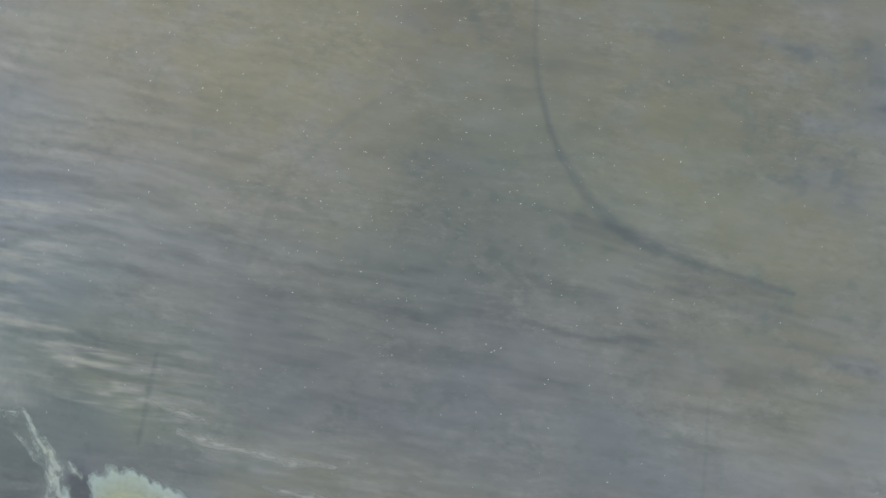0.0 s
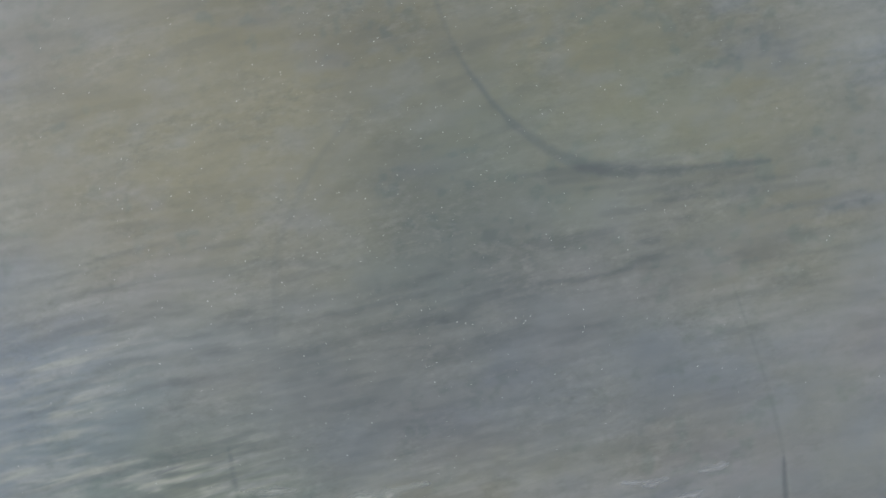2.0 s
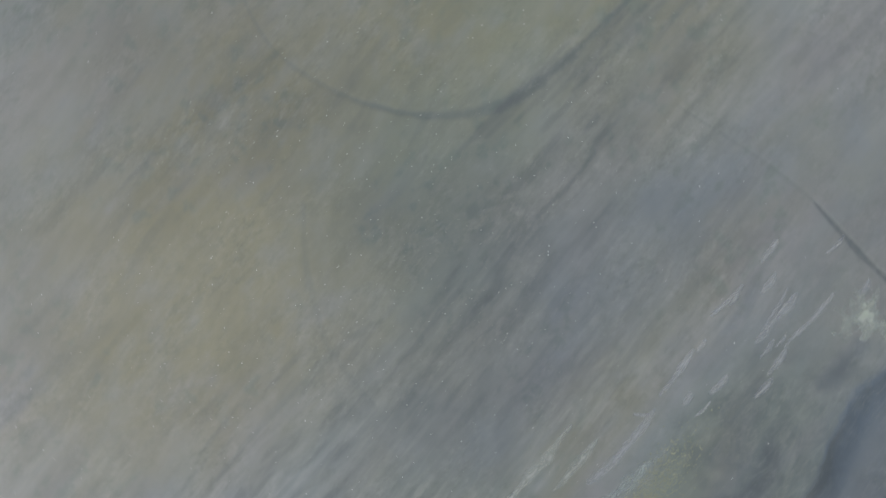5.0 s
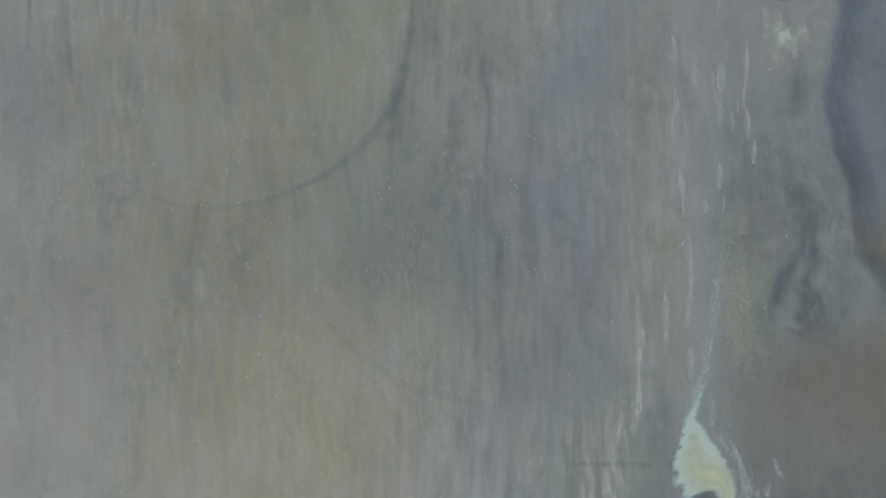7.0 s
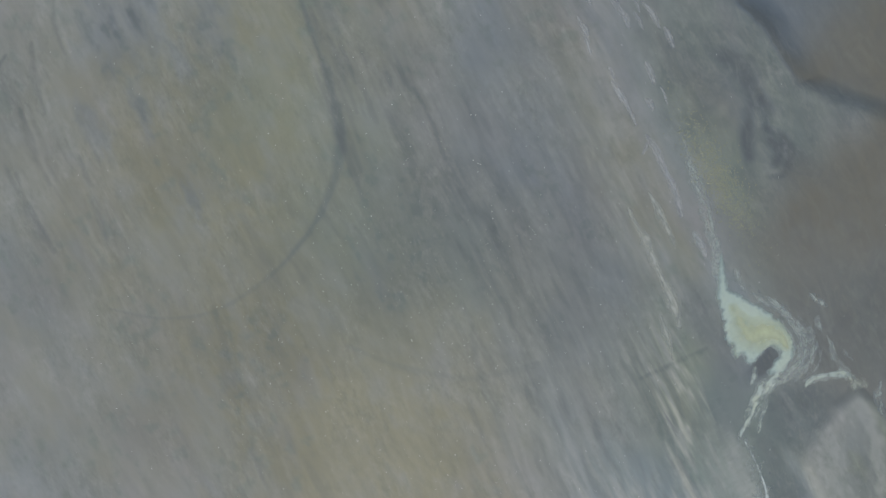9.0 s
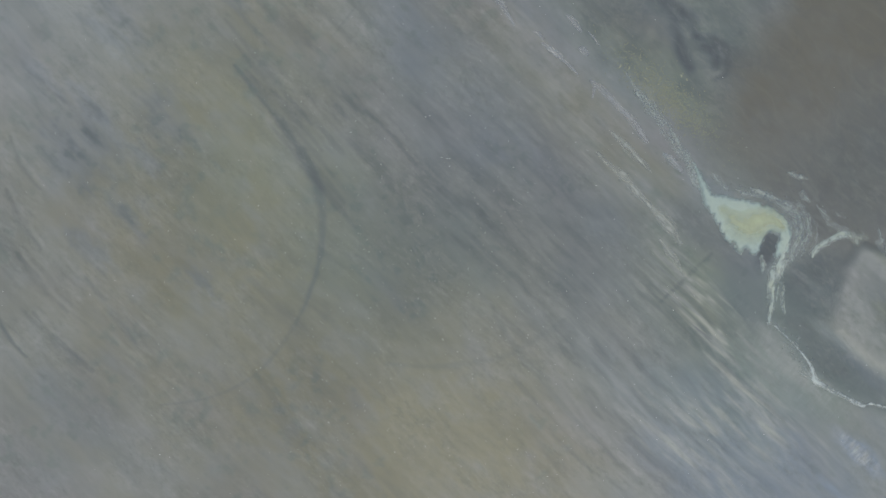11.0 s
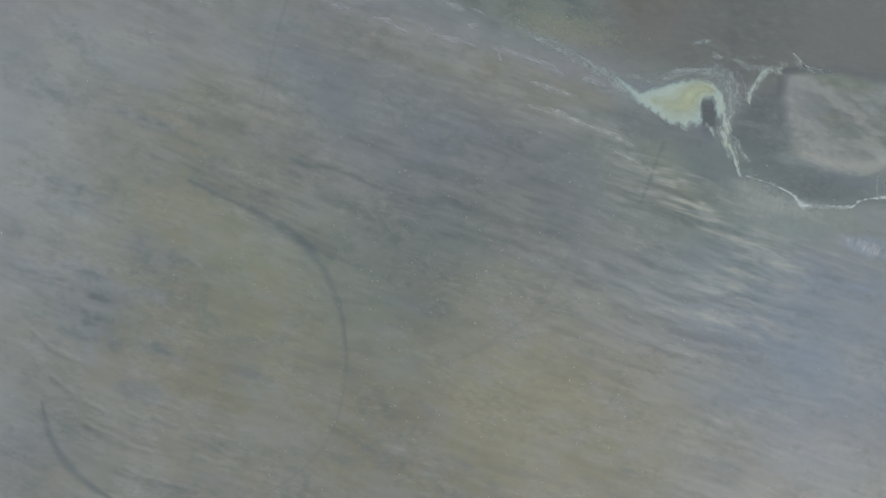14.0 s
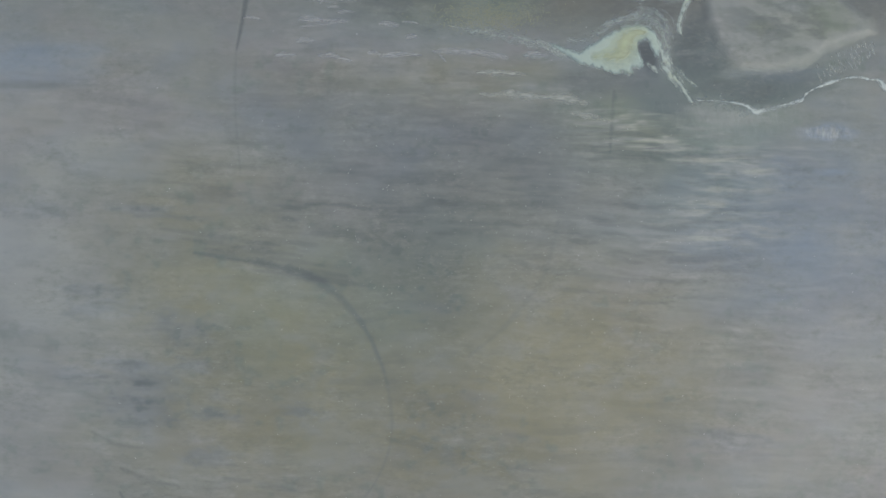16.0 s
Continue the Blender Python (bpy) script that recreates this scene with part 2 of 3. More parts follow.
    for cx, cy, rx, ry, turn, d, t in ((18.4, 14.0, 3.6, 1.6, -25, 0.34, 0.0), (26.5, 11.6, 4.5, 1.7, -4, 0.05, 0.16), (21.5, 11.6, 4, 1.4, -8, 0.10, 0.06), (18.05, 17.3, 0.85, 1.3, 10, 0.85, 0.0), (18.6, 16.0, 1.2, 1.0, 0, 0.3, 0.05), (34, 10.3, 1.8, 0.55, 0, 0.0, 1.1), (12.4, 14.6, 2.4, 1.2, 0, 0.15, 0.05)):
        here = blob(x, y, cx, cy, rx, ry, turn, 0.4, 74, 0.6)
        dark = dark + d * here + 0.22 * t * here * ramp(1 - ticks, 0.5, 0.75)
        blue = blue + (0.3 if t > 0.8 else 0.7 * max(d, 0)) * here
        pale, z = pale * (1 - d * here) + 0.4 * t * here * ramp(ticks, 0.5, 0.75), z + 0.03 * t * here * (ticks - 0.5)
        ticked = ticked + t * here
    veil = blob(x, y, 25, 12.1, 3.6, 0.9, -6, 0.6, 77, 0.7)
    pale, green = pale + 0.26 * veil * (0.5 + mottle), green + 0.35 * veil + 0.3 * blob(x, y, 20.5, 14, 3, 2, 0, 0.5, 78, 0.7)
    # the muddy basin, the mound and the swirls to the north
    basin = np.clip(blob(x, y, 22.6, 17.2, 2.6, 3.0, 0, 0.2, 81, 0.5) + blob(x, y, 28.4, 14.4, 5.6, 1.5, 8, 0.2, 82, 0.5), 0, 1)
    depth = outline(x, y, MOUND) + 0.8 * (fbm(x / 2, y / 2, 83) - 0.5)
    mound = ramp(depth, -0.55, 0.6)
    rim = mound * (1 - ramp(depth, 0.3, 1.7)) * (1 - ramp(y, 20, 22))
    crest = fbm(x / 1.6 + 0.7 * y, y / 0.7, 84, 4)
    vein = ramp(stroke(x, y, [(27.5, 21.4, 1.2), (29.4, 20.4, 1.9), (31.5, 19.5, 1.6), (33.2, 19.0, 0.7)]) + wob, -1.0, 1.0)
    moss = blob(x, y, 34.3, 20.2, 1.7, 1.3, -30, 0.5, 85, 0.6) + blob(x, y, 27.4, 23.0, 3.2, 0.6, 4, 0.5, 86, 0.6) + 0.7 * blob(x, y, 28.0, 19.6, 0.9, 0.5, 0, 0.8, 87, 0.7)
    dark = dark * (1 - mound) + 0.56 * basin * (1 - mound) + mound * (0.04 + (0.12 + vein) * 0.34 * ramp(crest, 0.44, 0.60)) + 0.14 * mound * moss
    blue = blue * (1 - mound) + 0.22 * basin * (1 - mound) + 0.30 * blob(x, y, 29.6, 15.4, 3.6, 0.7, 0, 0.4, 88, 0.6) * (1 - mound)
    pale = pale * (1 - 0.8 * basin) * (1 - mound) + mound * (0.06 + 0.2 * ramp(1 - crest, 0.45, 0.66)) + 0.2 * rim
    ochre = ochre * (1 - mound) + mound * (0.03 + 0.8 * moss + 0.16 * vein)
    green = green * (1 - 0.5 * mound) + 0.2 * mound + 0.45 * basin * (1 - mound) + 0.4 * mound * moss
    z = z + 0.2 * mound - 0.12 * basin + 0.02 * mound * crest
    north = ramp(y + 3.5 * wx + 1.5 * (mottle - 0.5), 18.0, 22.0) * (1 - mound)
    silty = ramp(x + 4 * wx + 0.3 * (y - 22), 6.5, 11.5) * ramp(y + 0.06 * (x - 12) + 3 * wy, 18.2, 24) * (1 - mound)
    brown = silty * (1 - 0.6 * ramp(x + 4 * wy, 12, 20))
    weedy = north * (1 - brown) * (1 - ramp(x, 20, 26)) * (0.3 + 0.7 * ramp(x + 0.5 * (y - 24), -13, -5))
    curl = fbm(x / 2.2 + 4 * wy, y / 1.5 + 4 * wx, 91, 3)
    patchy = ramp(fbm(x / 6, y / 2.0, 92), 0.3, 0.65)
    green = green + weedy * (0.18 + 0.3 * patchy) + 0.2 * weedy * blob(x, y, 4.5, 21.2, 4, 1.6, 0, 0.5, 37, 0.6)
    ochre = ochre + 0.6 * weedy * blob(x, y, 3.4, 21.6, 6, 1.8, 0, 0.5, 37, 0.6) * (0.4 + spots)
    dark = dark + weedy * (0.36 + 0.22 * ramp(curl, 0.46, 0.66)) + 0.30 * brown + 0.62 * (silty - brown)
    pale = pale + weedy * 0.10 * ramp(1 - curl, 0.55, 0.7)
    ochre, blue, pale = ochre * (1 - brown), blue * (1 - brown), pale * (1 - silty)
    for hook, much in (([(-3.2, 25.6, 0.7), (-1.2, 25.8, 0.9), (0.6, 25.6, 0.7), (2.2, 24.2, 0.5), (4.2, 23.3, 0.35)], 0.34), ([(0.2, 26.4, 0.3), (1.6, 26.3, 0.4), (2.6, 25.6, 0.3)], 0.3), ([(3.0, 25.6, 0.25), (4.0, 26.3, 0.3), (5.4, 26.2, 0.3), (6.4, 25.2, 0.25), (6.2, 24.2, 0.2)], 0.26), ([(3.9, 25.4, 0.3), (4.8, 25.4, 0.45), (5.5, 24.8, 0.25)], 0.34), ([(-12.6, 25.9, 0.5), (-10.6, 25.8, 0.7), (-9, 25.4, 0.4)], 0.3)):
        hole = ramp(stroke(x, y, hook) + 0.8 * wob, -1.0, 0.9)
        dark, blue, z = dark + 1.4 * much * hole * (1 - brown), blue + 0.25 * hole, z - 0.04 * hole
    dark = dark + 0.30 * blob(x, y, 7.5, 27, 3, 2, 40, 0.5, 96, 0.7)
    over = y - bank_north(x) + 0.6 * (fbm(x / 2, y / 2, 97) - 0.5)
    edge = ramp(over, -0.3, 0.35 + 0.6 * (1 - ramp(x, -13, -8)) + 3.4 * ramp(x, 0, 3))
    west = 1 - ramp(x, -0.5, 3.5)
    shore = edge * (1 - ramp(over, 0.3, 3.6)) * (0.35 + 0.65 * west)
    # shading of the drop-off, painted as a dark rim along its edge
    bank_shade = edge * (1 - ramp(over, 0.0, 1.2)) * west * ramp(x, -9, -4)
    z = z - 0.6 * ramp(over, -0.3, 2.6)
    blue = blue * (1 - edge) + 1.0 * shore + 0.45 * edge * (1 - ramp(x, -6, 3))
    dark = dark * (1 - edge) + edge * (0.64 + 0.3 * (curl - 0.5)) + 0.2 * shore + 0.34 * bank_shade
    pale, green = pale * (1 - edge), green * (1 - edge)
    ribbed = ribbed * south * (1 - mound)
    swirl = 0.6 * weedy * (1 - edge) + 0.35 * basin * (1 - mound) + 0.35 * mound + 0.28 * brown + 0.3 * edge
    return z, {"pale": pale, "dark": dark, "blue": blue, "ochre": ochre, "green": green, "ribbed": ribbed, "ticked": ticked * (1 - edge), "swirl": swirl, "brown": np.maximum(brown, edge * ramp(x + 0.25 * (y - 30), -4, 2)) * (0.45 + 0.4 * cloud + 0.5 * curl)}


# ---- materials ----
def material(name, rough=0.6):
    m = bpy.data.materials.new(name)
    m.use_nodes = True
    shader = m.node_tree.nodes["Principled BSDF"]
    shader.inputs["Roughness"].default_value = rough
    return m, m.node_tree.nodes, m.node_tree.links, shader


def node(nodes, kind, **values):
    n = nodes.new(kind)
    for key, value in values.items():
        n.inputs[key.replace("_", " ")].default_value = value
    return n


def mix(nodes, links, share, a, b):
    n = nodes.new("ShaderNodeMix")
    n.data_type = "RGBA"
    for k, v in ((0, share), (6, a), (7, b)):
        if isinstance(v, (float, int, tuple)):
            n.inputs[k].default_value = v
        else:
            links.new(v, n.inputs[k])
    return n.outputs[2]


def srgb(r, g, b, lift=1.25):
    f = lambda c: ((c / 255 + 0.055) / 1.055) ** 2.4 if c > 10 else c / 255 / 12.92
    return (f(r) * lift, f(g) * lift, f(b) * lift, 1.0)


def plan_noise(nodes, links, scale, detail=4.0, stretch=(1, 1, 1), rough=0.55):
    where = nodes.new("ShaderNodeNewGeometry")
    turn = nodes.new("ShaderNodeMapping")
    turn.inputs["Scale"].default_value = stretch
    turn.inputs["Rotation"].default_value = (0, 0, radians(4))
    links.new(where.outputs["Position"], turn.inputs["Vector"])
    n = node(nodes, "ShaderNodeTexNoise", Scale=scale, Detail=detail, Roughness=rough)
    links.new(turn.outputs["Vector"], n.inputs["Vector"])
    return n.outputs["Fac"]


def band(nodes, links, value, low, high, bottom=0.0, top=1.0):
    n = nodes.new("ShaderNodeMapRange")
    for key, v in (("From Min", low), ("From Max", high), ("To Min", bottom), ("To Max", top)):
        n.inputs[key].default_value = v
    links.new(value, n.inputs["Value"])
    return n.outputs["Result"]


def mud_material():
    m, nodes, links, shader = material("wet_mud", 0.46)

    def share(key):
        n = nodes.new("ShaderNodeAttribute")
        n.attribute_name = key
        return n.outputs["Fac"]

    def times(a, b, clamp=True):
        n = nodes.new("ShaderNodeMath")
        n.operation, n.use_clamp = "MULTIPLY", clamp
        for k, v in ((0, a), (1, b)):
            if isinstance(v, float):
                n.inputs[k].default_value = v
            else:
                links.new(v, n.inputs[k])
        return n.outputs[0]

    def noise_band(scale, low, high, detail=5.0, stretch=(1, 1, 1), rough=0.6, top=1.0, warp=0.0, turn=4):
        where = nodes.new("ShaderNodeNewGeometry")
        place = nodes.new("ShaderNodeMapping")
        place.inputs["Scale"].default_value = stretch
        place.inputs["Rotation"].default_value = (0, 0, radians(turn))
        links.new(where.outputs["Position"], place.inputs["Vector"])
        n = node(nodes, "ShaderNodeTexNoise", Scale=scale, Detail=detail, Roughness=rough, Distortion=warp)
        links.new(place.outputs["Vector"], n.inputs["Vector"])
        return band(nodes, links, n.outputs["Fac"], low, high, 0.0, top)

    c = mix(nodes, links, noise_band(0.22, 0.38, 0.62, 4, (0.6, 1.2, 1), 0.55), srgb(112, 118, 118), srgb(117, 121, 116))
    c = mix(nodes, links, noise_band(0.13, 0.45, 0.62, 4, (0.6, 1.2, 3), 0.55, 0.8), c, srgb(117, 118, 116))
    for key, colour in (("ochre", srgb(118, 117, 97)), ("green", srgb(105, 119, 107)), ("blue", srgb(108, 122, 134)), ("pale", srgb(150, 153, 148)), ("dark", srgb(80, 86, 87)), ("brown", srgb(94, 94, 85))):
        c = mix(nodes, links, band(nodes, links, share(key), 0, 1), c, colour)
    # drawn-out ribs, chopped ripples with the painted glint, and swirls of silt
    ribbed, ticked, swirl = share("ribbed"), share("ticked"), share("swirl")
    c = mix(nodes, links, times(ribbed, noise_band(1.0, 0.47, 0.66, 3, (0.3, 2.3, 1), 0.45, 0.62, 0.4)), c, srgb(154, 157, 142))
    c = mix(nodes, links, times(ribbed, noise_band(1.0, 0.52, 0.70, 3, (0.34, 2.6, 5), 0.5, 0.5, 0.4)), c, srgb(84, 92, 92))
    c = mix(nodes, links, times(ticked, noise_band(1.0, 0.50, 0.66, 4, (3.4, 1.1, 1), 0.6, 0.6, 0.5, -14)), c, srgb(150, 159, 156))
    c = mix(nodes, links, times(ticked, noise_band(1.0, 0.52, 0.68, 4, (3.2, 1.0, 6), 0.6, 0.35, 0.5, -14)), c, srgb(84, 92, 92))
    c = mix(nodes, links, times(swirl, noise_band(0.38, 0.48, 0.64, 5, (0.8, 1.3, 1), 0.55, 0.40, 2.2, 25)), c, srgb(72, 80, 84))
    c = mix(nodes, links, times(swirl, noise_band(0.5, 0.52, 0.68, 5, (0.7, 1.4, 4), 0.6, 0.20, 2.0, 25)), c, srgb(138, 143, 130))
    # faint long streaks, soft spots and a little grit, in patches
    bare = nodes.new("ShaderNodeMath")
    bare.operation, bare.use_clamp = "SUBTRACT", True
    bare.inputs[0].default_value = 1.0
    links.new(share("brown"), bare.inputs[1])
    patchy = times(bare.outputs[0], noise_band(0.2, 0.36, 0.64, 4, (0.7, 1.2, 2), 0.55))
    for scale, low, high, detail, stretch, much, colour in ((1.0, 0.52, 0.72, 3, (0.2, 1.7, 1), 0.14, srgb(84, 89, 88)), (1.0, 0.55, 0.74, 3, (0.2, 1.3, 7), 0.12, srgb(150, 154, 148)), (1.0, 0.50, 0.70, 6, (0.75, 1.2, 3), 0.30, srgb(80, 88, 82)), (0.9, 0.52, 0.72, 6, (0.75, 1.2, 9), 0.18, srgb(150, 152, 148)), (2.6, 0.50, 0.70, 6, (0.6, 1.2, 5), 0.28, srgb(84, 91, 82)), (2.3, 0.52, 0.72, 6, (0.6, 1.2, 12), 0.20, srgb(148, 150, 142))):
        c = mix(nodes, links, times(patchy, noise_band(scale, low, high, detail, stretch, 0.62, much)), c, colour)
    links.new(c, shader.inputs["Base Color"])
    shader.inputs["Specular IOR Level"].default_value = 0.22
    bump = node(nodes, "ShaderNodeBump", Strength=0.08, Distance=0.05)
    links.new(plan_noise(nodes, links, 1.2, 3, (0.4, 1.4, 1)), bump.inputs["Height"])
    fine = node(nodes, "ShaderNodeBump", Strength=0.2, Distance=0.05)
    links.new(plan_noise(nodes, links, 2.4, 5, (0.7, 1.2, 1), 0.6), fine.inputs["Height"])
    links.new(bump.outputs["Normal"], fine.inputs["Normal"])
    links.new(fine.outputs["Normal"], shader.inputs["Normal"])
    return m


def crust_material(name, light, deep, core, sized=0.7, wisp=(1, 1, 1), veil=1.0, torn=0.5, lacy=2.6):
    """A film of scum, stained where it is thick, broken and thin towards its edge."""
    m, nodes, links, shader = material(name, 0.7)
    thick = nodes.new("ShaderNodeAttribute")
    thick.attribute_name = "thick"
    stain = nodes.new("ShaderNodeMath")
    stain.operation = "ADD"
    links.new(thick.outputs["Fac"], stain.inputs[0])
    links.new(band(nodes, links, plan_noise(nodes, links, sized, 4, (0.7, 1.3, 1)), 0.3, 0.7, -0.6, 0.2), stain.inputs[1])
    c = mix(nodes, links, band(nodes, links, stain.outputs[0], 0.55, 0.95), light, core)
    c = mix(nodes, links, band(nodes, links, plan_noise(nodes, links, sized * 6, 6, wisp, 0.65), 0.5, 0.72, 0, 0.55), c, deep)
    links.new(c, shader.inputs["Base Color"])
    bump = node(nodes, "ShaderNodeBump", Strength=0.25, Distance=0.04)
    links.new(plan_noise(nodes, links, 5, 5), bump.inputs["Height"])
    links.new(bump.outputs["Normal"], shader.inputs["Normal"])
    lace = band(nodes, links, plan_noise(nodes, links, lacy, 7, wisp, 0.72), 0.3, 0.7, -torn, 0.6 * torn)
    total = nodes.new("ShaderNodeMath")
    total.operation = "ADD"
    links.new(thick.outputs["Fac"], total.inputs[0])
    links.new(lace, total.inputs[1])
    links.new(band(nodes, links, total.outputs[0], 0.0, 0.8, 0.0, veil), shader.inputs["Alpha"])
    return m


MUD = mud_material()
SCUM = crust_material("green_white_scum", srgb(144, 161, 155), srgb(136, 152, 146), srgb(153, 167, 155), 0.3, veil=0.9, torn=0.2, lacy=1.8)
CORE = crust_material("yellow_scum", srgb(166, 173, 140), srgb(162, 170, 136), srgb(172, 176, 128), 0.3, veil=0.85, torn=0.25, lacy=0.5)
LINE = crust_material("white_foam_line", srgb(162, 172, 168), srgb(150, 160, 155), srgb(166, 176, 170), 0.8, veil=0.9, torn=0.4)
SPURRY = crust_material("yellow_foam", srgb(150, 158, 147), srgb(130, 138, 128), srgb(152, 158, 140), 0.6, veil=0.75, torn=0.7, lacy=2.0)
STARRY = crust_material("cream_scum", srgb(156, 165, 155), srgb(142, 151, 141), srgb(160, 168, 154), 0.6, veil=0.74, torn=0.5, lacy=1.8)
WISP = crust_material("thin_foam", srgb(148, 158, 153), srgb(126, 136, 131), srgb(152, 162, 154), 0.8, veil=0.62, torn=0.7)
HAZY = crust_material("milky_foam", srgb(138, 150, 147), srgb(124, 135, 132), srgb(142, 154, 150), 0.8, veil=0.5, torn=0.45, lacy=1.6)
FOAM = crust_material("grey_white_foam", srgb(150, 162, 155), srgb(122, 131, 127), srgb(158, 168, 152), 0.8, veil=0.85, torn=0.55, lacy=2.0)
SILT = crust_material("pale_silt", srgb(152, 157, 156), srgb(136, 141, 139), srgb(154, 159, 156), 0.8, (0.5, 1.4, 1), 0.72, torn=0.22)
OCHRE_SILT = crust_material("cream_silt", srgb(154, 160, 152), srgb(138, 144, 137), srgb(156, 161, 151), 0.8, (0.4, 1.8, 1), 0.7, torn=0.3)
RIPPLE = crust_material("pale_ripple", srgb(166, 174, 166), srgb(158, 166, 158), srgb(168, 175, 168), 2.0, veil=0.38, torn=0.3)
FLECK = crust_material("white_fleck", srgb(190, 196, 188), srgb(150, 156, 150), srgb(190, 196, 188), 3.0)
WEED = crust_material("yellow_green_weed", srgb(142, 147, 128), srgb(132, 138, 118), srgb(142, 146, 124), 2.0, veil=0.6, torn=0.2)


# ---- the flat ----
def sheet(name, xs, ys, height, shares, mat, keep=None):
    """A relief over a grid of places, with one value a place for each share."""
    nx, ny = len(xs), len(ys)
    gx, gy = np.meshgrid(xs, ys)
    co = np.stack([gx, gy, height], -1).reshape(-1, 3)
    k = (np.arange(ny - 1)[:, None] * nx + np.arange(nx - 1)[None]).ravel()
    quads = np.stack([k, k + 1, k + nx + 1, k + nx], 1)
    if keep is not None:
        inside = keep.ravel()
        quads = quads[inside[quads].any(1)]
        used = np.unique(quads)
        index = np.zeros(nx * ny, int)
        index[used] = np.arange(len(used))
        co, quads = co[used], index[quads]
        shares = {key: v.ravel()[used] for key, v in shares.items()}
    me = bpy.data.meshes.new(name)
    me.vertices.add(len(co))
    me.vertices.foreach_set("co", co.astype(np.float32).ravel())
    me.loops.add(quads.size)
    me.loops.foreach_set("vertex_index", quads.astype(np.int32).ravel())
    me.polygons.add(len(quads))
    me.polygons.foreach_set("loop_start", np.arange(0, quads.size, 4, dtype=np.int32))
    me.polygons.foreach_set("loop_total", np.full(len(quads), 4, np.int32))
    me.update(calc_edges=True)
    me.polygons.foreach_set("use_smooth", np.ones(len(quads), bool))
    for key, v in shares.items():
        me.attributes.new(key, "FLOAT", "POINT").data.foreach_set("value", np.asarray(v, np.float32).ravel())
    me.materials.append(mat)
    return new(name, me)


def spread(low, high, step, far=(6, 20, 60, 200, 700, 2500)):
    inner = np.arange(low, high + step / 2, step)
    return np.concatenate([low - np.array(far[::-1], float), inner, high + np.array(far, float)])


xs, ys = spread(-46, 46, 0.12), spread(-40, 40, 0.12)
gx, gy = np.meshgrid(xs, ys)
height, shares = survey(np.clip(gx, -60, 60), np.clip(gy, -60, 60))
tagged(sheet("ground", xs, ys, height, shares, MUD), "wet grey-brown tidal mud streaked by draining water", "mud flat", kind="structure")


def ground_at(x, y):
    return survey(np.atleast_1d(np.asarray(x, float)), np.atleast_1d(np.asarray(y, float)))[0]


# ---- landforms that stand out from the flat ----
def landform(name, mask, box, label, category, group="", step=0.12):
    """A skin of mud over one landform, lying on the flat."""
    x0, y0, x1, y1 = box
    xs, ys = np.arange(x0, x1, step), np.arange(y0, y1, step)
    gx, gy = np.meshgrid(xs, ys)
    z, own = survey(gx, gy)
    inside = mask(gx, gy)
    z = z + 0.012 * ramp(inside, 0.3, 0.6) - 0.008
    return tagged(sheet(name, xs, ys, z, own, MUD, inside > 0.3), label, category, group)


def line_box(line, more=1.5):
    p = np.array(line)
    return (p[:, 0].min() - more, p[:, 1].min() - more, p[:, 0].max() + more, p[:, 1].max() + more)


landform("mud_mound", lambda x, y: ramp(outline(x, y, MOUND), -0.8, 0.6), (21, 13, 40, 27), "low grey mud mound with a lighter rim", "mud mound", step=0.15)
for line, name, label, category in (
        (DRAIN, "drain", "dark curving drain cut in olive mud", "drain"),
        (FAR_DRAIN, "drain", "jagged dark drain at the edge of the flat", "drain"),
        (RUT, "rut", "faint curved rut in smooth mud", "rut"),
        (RUT_WEST, "rut", "faint straight rut among mud streaks", "rut"),
        (FURROW, "furrow", "long straight dark furrow ending at a scum patch", "furrow"),
        (FAINT_FURROW, "furrow", "faint straight furrow running on across grey mud", "furrow"),
        (SHORT_FURROW, "furrow", "short straight furrow across pale mud ripples", "furrow")):
    landform(name, lambda x, y, way=line: ramp(stroke(x, y, way), -0.9, 0.4), line_box(line), label, category)
for cx, cy, rx, ry in CLAY_PATCHES:
    landform("clay_patch", lambda x, y, p=(cx, cy, rx, ry): blob(x, y, *p, -5, 1.1, int(p[0] * 7 + 300), 0.6), (cx - 2 * rx, cy - 2.2 * ry, cx + 2 * rx, cy + 2.2 * ry), "blue-grey clay patch bared in olive mud", "clay patch", "clay patches")


# ---- scum and foam lying on the mud ----
def deposit(name, field, box, step, thick, mat, label, category, low=0.0, high=0.5, group=""):
    """Lays down a crust wherever field(x, y) is over low."""
    x0, y0, x1, y1 = box
    xs, ys = np.arange(x0, x1, step), np.arange(y0, y1, step)
    gx, gy = np.meshgrid(xs, ys)
    f = field(gx, gy)
    body = np.clip((f - low + 0.5) / (high - low + 0.9), 0, 1)
    z = survey(gx, gy)[0] - 0.02 + (0.025 + thick * body) * ramp(f, low - 0.5, low + 0.1)
    return tagged(sheet(name, xs, ys, z, {"thick": body}, mat, f > low - 0.5), label, category, group)


def frayed(line, much=0.8, scale=0.5, seed=1, flow=0.0, thread=0.14):
    """A line with a torn edge; flow: how far it splits into threads along its way."""
    def field(x, y):
        n = fbm(x / scale, y / scale, seed, 4, 0.6) - 0.5
        m = fbm(x / scale / 3, y / scale / 3, seed + 5, 2) - 0.5
        f = stroke(x, y, line) + much * 2 * n + much * m
        if flow:
            along, across = beside(x, y, line)
            f = f + flow * (2 * fbm(along / 1.3, across / thread + 1.5 * m, seed + 9, 3, 0.6) - 1)
        return f
    return field


